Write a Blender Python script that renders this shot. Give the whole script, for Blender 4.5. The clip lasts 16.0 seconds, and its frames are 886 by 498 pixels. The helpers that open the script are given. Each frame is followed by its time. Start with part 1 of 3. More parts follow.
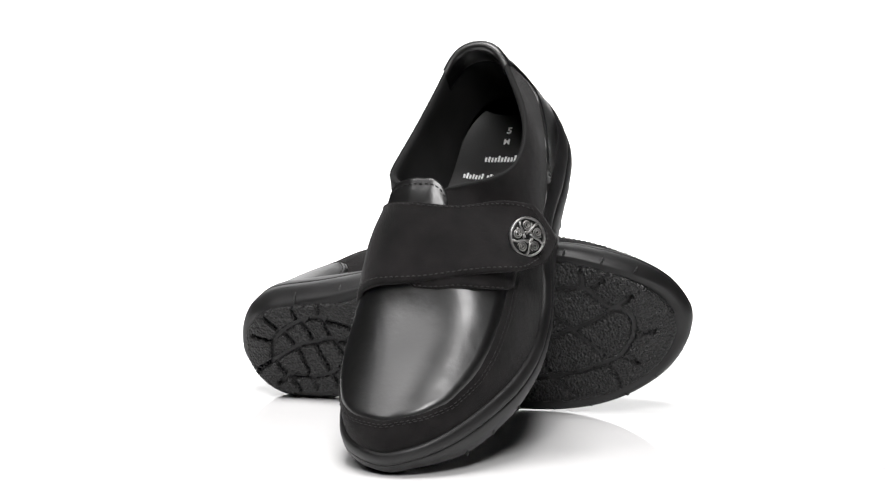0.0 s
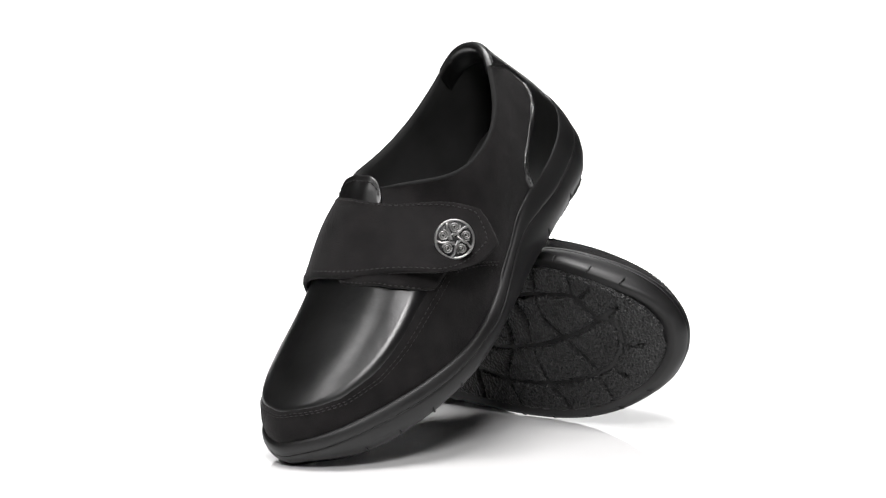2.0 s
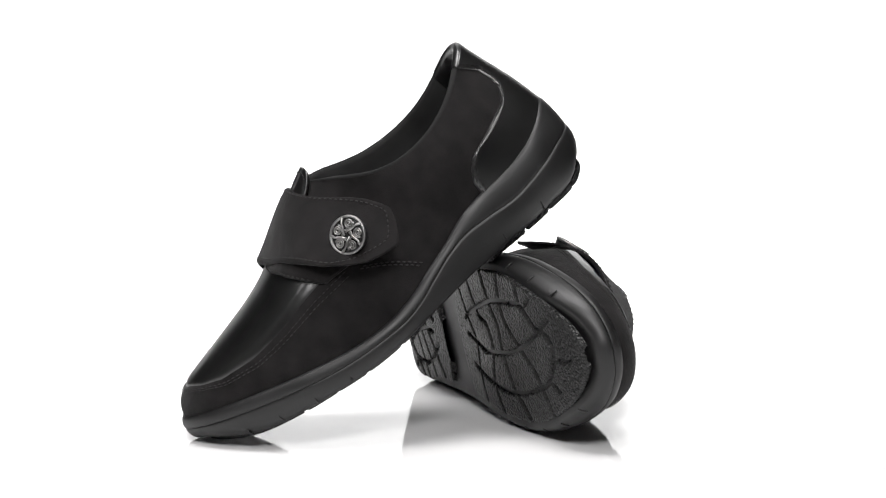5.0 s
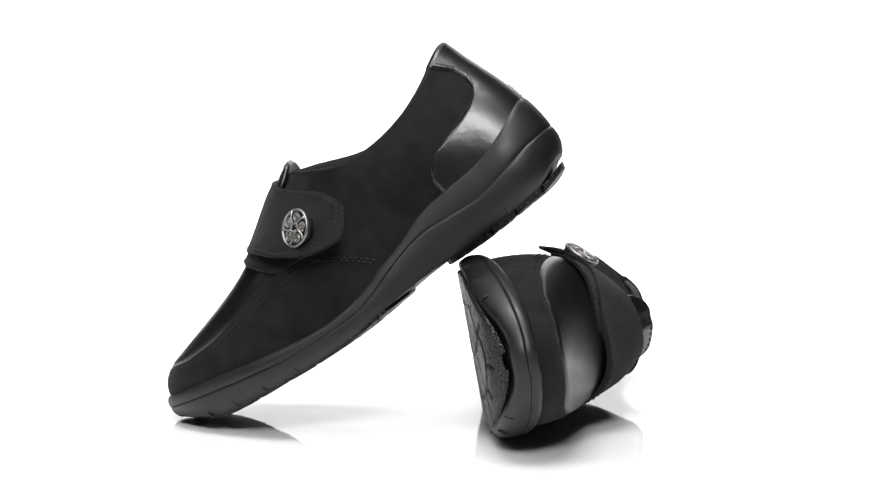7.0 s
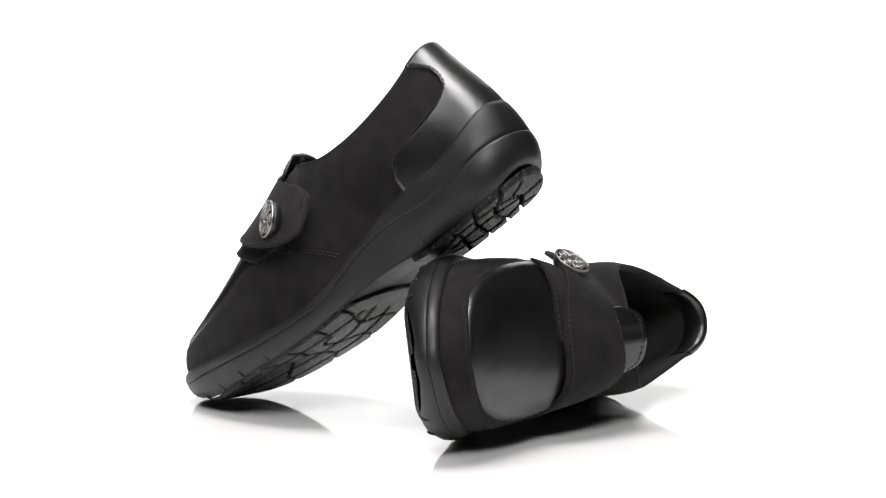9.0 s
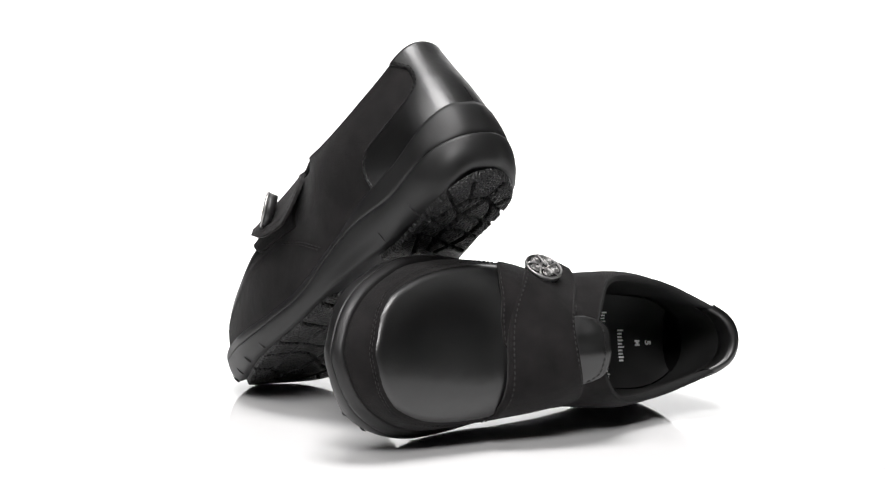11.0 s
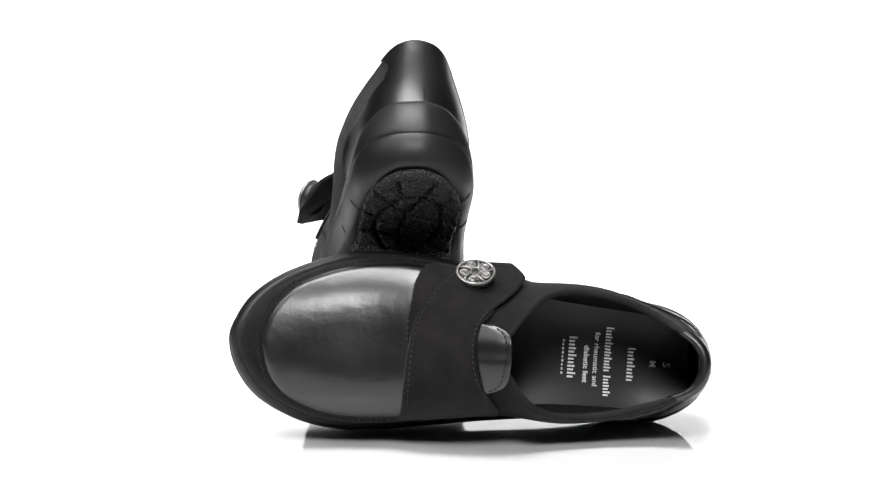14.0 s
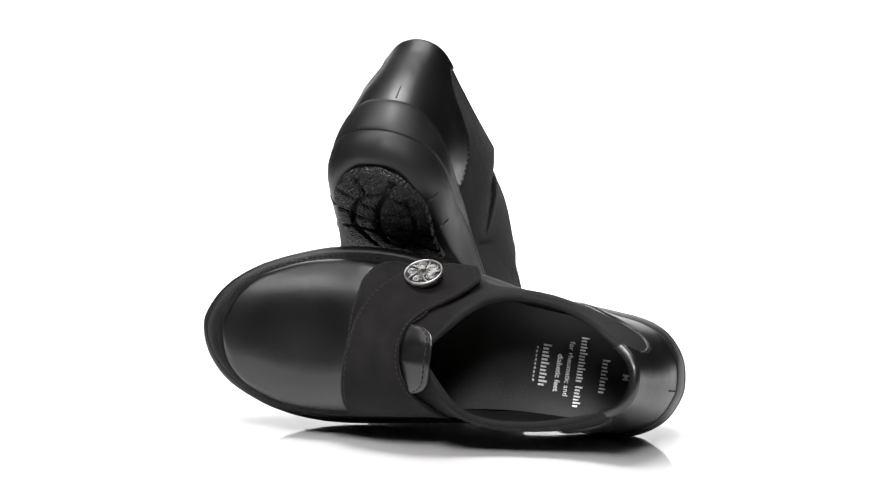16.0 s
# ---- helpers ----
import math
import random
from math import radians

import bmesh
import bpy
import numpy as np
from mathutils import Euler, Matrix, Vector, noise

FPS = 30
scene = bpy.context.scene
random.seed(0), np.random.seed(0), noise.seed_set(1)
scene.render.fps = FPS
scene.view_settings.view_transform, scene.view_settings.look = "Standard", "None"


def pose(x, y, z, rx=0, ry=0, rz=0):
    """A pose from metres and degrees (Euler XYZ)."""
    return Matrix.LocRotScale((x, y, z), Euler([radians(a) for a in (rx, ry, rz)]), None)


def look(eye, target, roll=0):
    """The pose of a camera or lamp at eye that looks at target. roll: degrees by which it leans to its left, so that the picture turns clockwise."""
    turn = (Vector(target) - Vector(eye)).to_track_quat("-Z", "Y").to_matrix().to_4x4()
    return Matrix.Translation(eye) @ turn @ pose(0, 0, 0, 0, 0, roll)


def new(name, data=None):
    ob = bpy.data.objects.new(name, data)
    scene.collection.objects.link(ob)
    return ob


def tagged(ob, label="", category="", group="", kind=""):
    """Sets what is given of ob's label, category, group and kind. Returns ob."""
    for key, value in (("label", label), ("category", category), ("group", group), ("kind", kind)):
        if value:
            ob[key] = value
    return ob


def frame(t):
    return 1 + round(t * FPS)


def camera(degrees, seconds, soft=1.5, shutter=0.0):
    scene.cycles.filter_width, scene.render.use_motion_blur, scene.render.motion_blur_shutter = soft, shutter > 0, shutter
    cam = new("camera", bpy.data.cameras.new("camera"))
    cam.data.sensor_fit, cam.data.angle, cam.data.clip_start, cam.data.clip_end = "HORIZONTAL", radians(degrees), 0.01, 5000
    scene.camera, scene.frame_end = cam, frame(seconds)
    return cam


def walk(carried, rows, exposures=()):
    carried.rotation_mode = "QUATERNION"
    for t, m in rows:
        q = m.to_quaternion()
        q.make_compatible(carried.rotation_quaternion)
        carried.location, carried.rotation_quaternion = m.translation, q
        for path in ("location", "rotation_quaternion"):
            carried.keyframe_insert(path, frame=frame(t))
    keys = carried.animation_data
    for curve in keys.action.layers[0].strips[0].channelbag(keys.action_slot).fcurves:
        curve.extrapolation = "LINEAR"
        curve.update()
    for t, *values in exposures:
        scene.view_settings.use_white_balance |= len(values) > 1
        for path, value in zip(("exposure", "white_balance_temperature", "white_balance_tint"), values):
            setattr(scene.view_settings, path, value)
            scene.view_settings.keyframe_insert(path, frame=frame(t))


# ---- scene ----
SPIN = -10.85            # turntable, degrees per second
cam = camera(18.05, 16.0, soft=1.25)
EYE = pose(-0.0036, -1.604, 0.3331, 90 - 8.43, 0, 0)
walk(cam, [(0.0, EYE), (16.0, EYE)])

# ---------------- light ----------------
world = bpy.data.worlds.new("studio_dark")
scene.world = world
world.use_nodes = True
world.node_tree.nodes["Background"].inputs[0].default_value = (1, 1, 1, 1)
world.node_tree.nodes["Background"].inputs[1].default_value = 0.06
scene.view_settings.exposure = 0.0


def softbox(name, eye, target, w, h, power):
    lamp = bpy.data.lights.new(name, "AREA")
    lamp.shape, lamp.size, lamp.size_y, lamp.energy = "RECTANGLE", w, h, power
    lamp.color = (1.0, 0.985, 0.985)
    ob = new(name, lamp)
    ob.matrix_world = look(eye, target)
    return ob


softbox("softbox_overhead", (-0.08, -0.15, 1.60), (0, 0.05, 0.0), 0.8, 0.5, 27)
softbox("softbox_left", (-0.85, -0.45, 1.28), (0, 0, 0.1), 0.42, 0.6, 6)
softbox("softbox_front", (0.0, -1.38, 1.32), (0, 0, 0.1), 0.52, 0.46, 24)

# ---------------- materials ----------------


def material(name, base, rough, metal=0.0, bump=0.0, scale=600.0, vary=0.25, spec=0.5, coat=0.0, sheen=0.0, rough_vary=0.08, kind="noise", blotch=38.0, wave=0.0):
    m = bpy.data.materials.new(name)
    m.use_nodes = True
    nt = m.node_tree
    b = nt.nodes["Principled BSDF"]
    co = nt.nodes.new("ShaderNodeTexCoord")
    big = nt.nodes.new("ShaderNodeTexNoise")
    big.inputs["Scale"].default_value, big.inputs["Detail"].default_value = blotch, 5.0
    nt.links.new(co.outputs["Object"], big.inputs["Vector"])
    ramp = nt.nodes.new("ShaderNodeMapRange")
    ramp.inputs["From Min"].default_value, ramp.inputs["From Max"].default_value = 0.15, 0.85
    ramp.inputs["To Min"].default_value, ramp.inputs["To Max"].default_value = 1 - min(0.95, 1.7 * vary), 1 + 1.7 * vary
    nt.links.new(big.outputs["Fac"], ramp.inputs["Value"])
    mul = nt.nodes.new("ShaderNodeMix")
    mul.data_type, mul.blend_type = "RGBA", "MULTIPLY"
    mul.inputs["Factor"].default_value = 1.0
    mul.inputs["A"].default_value = (*base, 1)
    nt.links.new(ramp.outputs["Result"], mul.inputs["B"])
    nt.links.new(mul.outputs["Result"], b.inputs["Base Color"])
    fine = nt.nodes.new("ShaderNodeTexVoronoi" if kind == "cells" else "ShaderNodeTexNoise")
    fine.inputs["Scale"].default_value = scale
    if kind != "cells":
        fine.inputs["Detail"].default_value = 4.0
    nt.links.new(co.outputs["Object"], fine.inputs["Vector"])
    r = nt.nodes.new("ShaderNodeMapRange")
    r.inputs["From Min"].default_value, r.inputs["From Max"].default_value = 0.15, 0.85
    r.inputs["To Min"].default_value, r.inputs["To Max"].default_value = max(0.02, rough - 1.7 * rough_vary), min(1.0, rough + 1.7 * rough_vary)
    nt.links.new(big.outputs["Fac"], r.inputs["Value"])
    nt.links.new(r.outputs["Result"], b.inputs["Roughness"])
    if bump:
        bp = nt.nodes.new("ShaderNodeBump")
        bp.inputs["Strength"].default_value, bp.inputs["Distance"].default_value = bump, (0.0012 if kind == "cells" else 0.0006)
        bp.invert = kind == "cells"
        nt.links.new(fine.outputs["Distance" if kind == "cells" else "Fac"], bp.inputs["Height"])
        nt.links.new(bp.outputs["Normal"], b.inputs["Normal"])
        if wave:                                           # soft unevenness of the hide
            soft = nt.nodes.new("ShaderNodeTexNoise")
            soft.inputs["Scale"].default_value, soft.inputs["Detail"].default_value = 75.0, 2.5
            nt.links.new(co.outputs["Object"], soft.inputs["Vector"])
            hide = nt.nodes.new("ShaderNodeBump")
            hide.inputs["Strength"].default_value, hide.inputs["Distance"].default_value = wave, 0.002
            nt.links.new(soft.outputs["Fac"], hide.inputs["Height"])
            nt.links.new(hide.outputs["Normal"], bp.inputs["Normal"])
    b.inputs["Metallic"].default_value = metal
    b.inputs["Specular IOR Level"].default_value = spec
    b.inputs["Coat Weight"].default_value = coat
    b.inputs["Coat Roughness"].default_value = 0.2
    b.inputs["Sheen Weight"].default_value = sheen
    b.inputs["Sheen Roughness"].default_value = 0.45
    return m


NUBUCK = material("black_nubuck", (0.0068, 0.0061, 0.0062), 0.85, bump=0.6, scale=1500, vary=0.8, spec=0.16, sheen=0.06, blotch=85.0, wave=0.35)
LEATHER = material("black_smooth_leather", (0.004, 0.004, 0.004), 0.34, bump=0.10, scale=700, vary=0.2, spec=0.75, coat=0.04, rough_vary=0.04, wave=0.20)
RUBBER = material("black_moulded_rubber", (0.0090, 0.0088, 0.0090), 0.48, bump=0.10, scale=900, vary=0.25, spec=0.42)
TREAD = material("black_pebbled_rubber", (0.009, 0.009, 0.009), 0.40, bump=0.9, scale=640, vary=0.2, spec=0.35, kind="cells")
LINING = material("black_textile_lining", (0.018, 0.018, 0.018), 0.95, bump=0.3, scale=1800, vary=0.3, spec=0.15)
INSOLE = material("black_leather_insole", (0.018, 0.018, 0.018), 0.46, bump=0.2, scale=900, vary=0.25, spec=0.4)
THREAD = material("dark_grey_thread", (0.020, 0.019, 0.019), 0.7, vary=0.3, spec=0.3)
SILVER = material("antique_silver", (0.34, 0.335, 0.33), 0.40, metal=1.0, bump=0.15, scale=900, vary=0.25)
PATINA = material("blackened_silver", (0.05, 0.05, 0.05), 0.45, metal=0.8, bump=0.2, scale=900, vary=0.4)
PRINT = material("silver_print", (0.95, 0.95, 0.95), 0.42, metal=0.3, vary=0.05)
WHITE = material("white_gloss_acrylic", (0.86, 0.86, 0.86), 0.045, vary=0.01, spec=0.5, rough_vary=0.005)
# plain white sweep; emission added so that it renders as full white
GLOW = bpy.data.materials.new("white_backdrop_added_glow")
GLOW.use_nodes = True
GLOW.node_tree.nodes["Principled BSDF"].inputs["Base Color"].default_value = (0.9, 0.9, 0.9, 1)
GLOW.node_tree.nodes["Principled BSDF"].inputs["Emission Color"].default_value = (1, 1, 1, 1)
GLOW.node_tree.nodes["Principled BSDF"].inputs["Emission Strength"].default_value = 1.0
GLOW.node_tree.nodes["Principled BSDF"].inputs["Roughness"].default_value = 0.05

# ---------------- mesh helpers ----------------


def mesh_object(name, verts, faces, mat, smooth=True):
    me = bpy.data.meshes.new(name)
    me.from_pydata([tuple(v) for v in verts], [], faces)
    me.materials.append(mat)
    if smooth:
        me.polygons.foreach_set("use_smooth", [True] * len(me.polygons))
    me.update()
    return new(name, me)


def grid_faces(n, m, wrap=False, base=0):
    """Faces of n rows of m points; wrap joins the last point of a row to the first."""
    out = []
    for i in range(n - 1):
        for j in range(m if wrap else m - 1):
            k = (j + 1) % m
            out.append((base + i * m + j, base + i * m + k, base + (i + 1) * m + k, base + (i + 1) * m + j))
    return out


def lathe(profile, n=96):
    verts, faces = [], []
    for r, z in profile:
        for k in range(n):
            a = 2 * math.pi * k / n
            verts.append((r * math.cos(a), r * math.sin(a), z))
    faces = grid_faces(len(profile), n, True)
    return verts, faces


# ---------------- studio ----------------
sweep = []
TABLE = -0.0036
prof = [(-0.34, TABLE - 0.0012), (0.9, TABLE - 0.0012)]
for k in range(1, 13):
    a = math.pi / 2 * k / 12
    prof.append((0.9 + 0.5 * math.sin(a), TABLE - 0.0012 + 0.5 - 0.5 * math.cos(a)))
prof.append((1.4, 2.6))
for x in (-0.54, 0.54):
    sweep += [(x, y, z) for y, z in prof]
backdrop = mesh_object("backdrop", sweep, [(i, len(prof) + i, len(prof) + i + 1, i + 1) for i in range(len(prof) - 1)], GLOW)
tagged(backdrop, "seamless white studio backdrop curving up behind the table, with an added glow", "backdrop", kind="structure")
room_v = [(-2.5, -3.2, -0.9), (2.5, -3.2, -0.9), (2.5, 2.0, -0.9), (-2.5, 2.0, -0.9), (-2.5, -3.2, 2.9), (2.5, -3.2, 2.9), (2.5, 2.0, 2.9), (-2.5, 2.0, 2.9)]
ROOM = material("dark_studio_paint", (0.03, 0.03, 0.03), 0.9, vary=0.15, spec=0.2)
floor_ob = mesh_object("floor", room_v[:4], [(0, 1, 2, 3)], ROOM, False)
tagged(floor_ob, "dark painted studio floor below the table", "floor", kind="structure")
ceil_ob = mesh_object("ceiling", room_v[4:], [(3, 2, 1, 0)], ROOM, False)
tagged(ceil_ob, "dark painted studio ceiling", "ceiling", kind="structure")
for nm, f in (("wall_south", (0, 1, 5, 4)), ("wall_east", (1, 2, 6, 5)), ("wall_north", (2, 3, 7, 6)), ("wall_west", (3, 0, 4, 7))):
    w_ob = mesh_object(nm, [room_v[i] for i in f], [(3, 2, 1, 0)], ROOM, False)
    tagged(w_ob, "dark painted studio wall", "wall", kind="structure")

turntable = new("turntable")
tagged(turntable, "round glossy white turntable plate turning under the shoes", "turntable")
v, f = lathe([(0.0005, 0.0), (0.10, 0.0), (0.20, 0.0), (0.2685, 0.0), (0.2685, -0.0010), (0.0005, -0.0010)], 160)
plate = mesh_object("plate", v, f, WHITE, False)
plate.parent = turntable
v, f = lathe([(0.2687, -0.0002), (0.2694, -0.0003), (0.2700, -0.0008), (0.2702, -0.0011)], 160)
band = mesh_object("edge_band", v, f, WHITE, True)
band.parent = turntable

# ---------------- shoe shape (metres; x lateral, y to the toe, z up) ----------------
MM = 0.001
OUTLINE = np.array([(3, -16), (17, -13), (29, -4), (36, 10), (38.5, 30), (40, 52), (42.5, 78), (47.5, 104), (52.5, 134), (54.5, 163), (51.5, 190),
                    (44.5, 211), (34.5, 231), (22, 246), (8, 254.5), (-4, 257), (-19, 252), (-33, 240), (-42.5, 222), (-47.5, 204), (-49, 184),
                    (-47, 162), (-42.5, 134), (-37.5, 104), (-34, 75), (-33, 45), (-32.5, 20), (-28, 4), (-19, -8), (-7, -14.5)])
OUTLINE = (OUTLINE * (1.01, 1.02) - (0, 2.4)) * MM
TOP_LINE = np.array([(0, 0.5, 97), (6.2, 1.3, 96.8), (11.6, 4, 95.4), (16.8, 9, 92.4), (21.8, 17, 87), (32.5, 34, 78.5), (38.5, 55, 73.5), (39.5, 75, 73), (36, 92, 77), (25.5, 106, 86)]) * MM
TOP_MED = np.array([(-6.2, 1.3, 96.8), (-11.2, 4, 95.4), (-15.8, 9.5, 92.4), (-19.8, 19, 87), (-26.2, 33, 80.5), (-31, 50, 76.5), (-34.5, 70, 76), (-34.8, 88, 79.5), (-28.5, 107, 88.5)]) * MM


def lerp(x, xs, ys):
    return float(np.interp(x, xs, ys))


def smooth_curve(xs, ys):
    """A smooth function through the points."""
    xs, ys = np.array(xs) * MM, np.array(ys) * MM
    d = np.gradient(ys, xs)

    def f(x):
        x = min(max(x, xs[0]), xs[-1])
        i = min(int(np.searchsorted(xs, x, side="right")) - 1, len(xs) - 2)
        h = xs[i + 1] - xs[i]
        t = (x - xs[i]) / h
        return float((2 * t**3 - 3 * t**2 + 1) * ys[i] + (t**3 - 2 * t**2 + t) * h * d[i] + (3 * t**2 - 2 * t**3) * ys[i + 1] + (t**3 - t**2) * h * d[i + 1])
    return f


bottom_z = smooth_curve([-16, 0, 22, 54, 84, 117, 134, 160, 186, 205, 235, 257], [4.0, -1.6, -3.2, -3.8, -2.2, -3.4, -4.3, -3.6, -0.6, 1.6, 8, 19.2])
groove_z = smooth_curve([-16, -4, 12, 25, 36, 56, 73, 84, 103, 116, 128, 146, 170, 205, 243, 257], [22.5, 21.2, 18, 15.8, 14.7, 16.7, 17.8, 16.2, 11, 6.8, 4.8, 5.3, 7.8, 15, 24.5, 28])
rim_z = smooth_curve([-16, 0, 10, 23, 49, 68, 84, 100, 115, 131, 151, 166, 191, 228, 243, 257], [45, 37.5, 34, 31, 29.3, 26.4, 21, 17, 12.8, 10.6, 11, 13.2, 18.6, 27.5, 31, 34])
ridge_z = smooth_curve([118, 136, 150, 166, 200, 213], [95, 88, 77, 66.5, 56, 53])
insole_z = smooth_curve([-10, 8, 27, 62, 110, 160, 250], [32, 30, 26.8, 24.5, 19, 14, 26])


def loop(points, n):
    """n points, evenly spaced, on a smooth closed curve."""
    p = np.array(points)
    k, fine = len(p), []
    for i in range(k):
        a, b, c, d = p[i - 1], p[i], p[(i + 1) % k], p[(i + 2) % k]
        for t in np.linspace(0, 1, 24, endpoint=False):
            fine.append(0.5 * (2 * b + (c - a) * t + (2 * a - 5 * b + 4 * c - d) * t * t + (3 * b - a - 3 * c + d) * t**3))
    fine = np.array(fine + [fine[0]])
    s = np.r_[0, np.cumsum(np.linalg.norm(np.diff(fine, axis=0), axis=1))]
    at = np.linspace(0, s[-1], n, endpoint=False)
    return np.stack([np.interp(at, s, fine[:, j]) for j in range(p.shape[1])], 1)


NS = 300
RING = loop(OUTLINE, NS)                                   # starts at the heel, goes round by the lateral side
_t = np.roll(RING, -1, 0) - np.roll(RING, 1, 0)
_t /= np.linalg.norm(_t, axis=1)[:, None]
INWARD = np.stack([-_t[:, 1], _t[:, 0]], 1)
TOE = int(np.argmax(RING[:, 1]))


def _targets():
    """For each point of the outline the point of the top line, or of the ridge over the toes, in which its profile ends."""
    ridge = [(-0.001, y * MM, ridge_z(y * MM)) for y in (120, 132, 145, 160, 175, 190, 200, 204)]
    lat = np.array([*TOP_LINE, *ridge])
    med = np.array([TOP_LINE[0], *TOP_MED, *ridge])
    # outline heights (y) at which the profiles reach these points
    lat_y = np.array([-18.8, -18.2, -15.7, -7, 6, 28, 52, 72, 92, 108, 124, 136, 150, 168, 188, 212, 235, 257]) * MM
    med_y = np.array([-18.8, -18.2, -15.7, -7, 7, 26, 46, 68, 88, 107, 124, 136, 150, 168, 188, 212, 235, 257]) * MM
    out = np.zeros((NS, 3))
    for i in range(NS):
        y = RING[i, 1]
        tab, ys = (lat, lat_y) if i <= TOE else (med, med_y)
        out[i] = [np.interp(y, ys, tab[:, j]) for j in range(3)]
    for _ in range(14):
        out = (np.roll(out, 1, 0) + 2 * out + np.roll(out, -1, 0)) / 4
    return out


TARGET = _targets()


def bez(a, b, c, d, t):
    return a * (1 - t)**3 + 3 * b * t * (1 - t)**2 + 3 * c * t * t * (1 - t) + d * t**3


def upper_point(i, h):
    """The upper's surface: i runs round the outline, h from the sole's rim (0) to the top line or ridge (1)."""
    i0 = int(math.floor(i)) % NS
    fr = i - math.floor(i)
    if fr > 1e-6:
        return upper_point(i0, h) * (1 - fr) + upper_point((i0 + 1) % NS, h) * fr
    y = RING[i0, 1]
    xy = RING[i0] + INWARD[i0] * 0.0045
    r = np.array([*xy, rim_z(y) - 0.002])
    t = TARGET[i0]
    out = -np.array([*INWARD[i0], 0.0])
    k = lerp(y, [0.098, 0.132], [0, 1])
    k = k * k * (3 - 2 * k)
    rise = t[2] - r[2]
    up = np.array([0, 0, 1.0])
    full = lerp(y, [0.0, 0.05], [0.25, 1.0])
    b0 = r + up * rise * 0.36 + out * 0.0035 * full
    c0 = t - up * rise * 0.30 + out * (0.0072 if i0 <= TOE else 0.0058) * full
    lateral = i0 <= TOE
    lift = lerp(y, [0.12, 0.145, 0.165, 0.2, 0.235, 0.257], [0.54 if lateral else 0.84, 0.70 if lateral else 0.9, 0.94, 0.92, 0.82, 0.75])
    b1 = r + up * rise * lift + out * (lerp(y, [0.15, 0.195], [0.0042, 0.0004]) if lateral else 0.0020)
    flat = (r - t) * np.array([1, 1, 0]) * lerp(y, [0.12, 0.17], [0.42 if lateral else 0.62, 0.62])
    slope = (ridge_z(min(t[1] + 0.005, 0.213)) - ridge_z(max(t[1] - 0.005, 0.118))) / (min(t[1] + 0.005, 0.213) - max(t[1] - 0.005, 0.118))
    c1 = t + flat + up * flat[1] * slope
    return bez(r, b0 + (b1 - b0) * k, c0 + (c1 - c0) * k, t, h)


NH = 26
BASE = np.array([[upper_point(i, h) for i in range(NS)] for h in np.linspace(0, 1, NH)])      # NH x NS x 3
for _pass in range(28):                                    # the last's roundness: ease the profiles into one another
    for _r in range(1, NH):
        _w = min(1.0, _r / 5)
        _e = (np.roll(BASE[_r], 1, 0) + 2 * BASE[_r] + np.roll(BASE[_r], -1, 0)) / 4
        _keep = (RING[:, 1] > 0.118)[:, None] * (_r > NH - 4)
        BASE[_r] = np.where(_keep, BASE[_r], BASE[_r] * (1 - _w) + _e * _w)
_heel = np.clip((0.045 - RING[:, 1]) / 0.03, 0, 1)[:, None]
for _pass in range(60):                                    # one even curve up the back of the heel
    _e = (BASE[:-2] + 2 * BASE[1:-1] + BASE[2:]) / 4
    BASE[1:-1] = BASE[1:-1] * (1 - _heel) + _e * _heel


def base_normals():
    du = np.roll(BASE, -1, 1) - np.roll(BASE, 1, 1)
    dv = np.gradient(BASE, axis=0)
    n = np.cross(du, dv)
    length = np.linalg.norm(n, axis=2, keepdims=True)
    n = n / np.maximum(length, 1e-12)
    return n


NORMAL = base_normals()
if NORMAL[NH // 2, NS // 4, 0] < 0:
    NORMAL = -NORMAL
for _i in range(NS):                                       # along the ridge the two sides share one normal
    if RING[_i, 1] > 0.125:
        _y = TARGET[_i, 1]
        _n = np.array([0, -(ridge_z(min(_y + 0.004, 0.213)) - ridge_z(_y - 0.004)) / 0.008, 1.0])
        _n /= np.linalg.norm(_n)
        for _k, _w in ((1, 1.0), (2, 0.8), (3, 0.5), (4, 0.25)):
            _v = NORMAL[NH - _k, _i] * (1 - _w) + _n * _w
            NORMAL[NH - _k, _i] = _v / np.linalg.norm(_v)


def surf(i, h, off=0.0):
    """A point of the upper, with fractions of the grid, off metres outside it."""
    a, b = i % NS, min(max(h, 0), 1) * (NH - 1)
    a0, b0 = int(a) % NS, min(int(b), NH - 2)
    fa, fb = a - int(a), b - b0
    a1 = (a0 + 1) % NS

    def mix(g):
        return (g[b0, a0] * (1 - fa) + g[b0, a1] * fa) * (1 - fb) + (g[b0 + 1, a0] * (1 - fa) + g[b0 + 1, a1] * fa) * fb
    return mix(BASE) + mix(NORMAL) * off


from mathutils.bvhtree import BVHTree
_flat = BASE.reshape(-1, 3)
TREE = BVHTree.FromPolygons([Vector(p) for p in _flat], grid_faces(NH, NS, True))


def around(theta, y, off=0.0, lean=0.0):
    """The point of the upper seen from a line inside the shoe, at theta degrees from upright towards the lateral side."""
    a = radians(theta)
    o = Vector((0.0, y, 0.030))
    d = Vector((math.sin(a), lean, math.cos(a))).normalized()
    best = None
    hit = TREE.ray_cast(o, d, 0.2)
    if hit[0] is not None:
        best = hit[0]
    if best is None:
        best = o + d * 0.055
    return np.array(best + d * off)


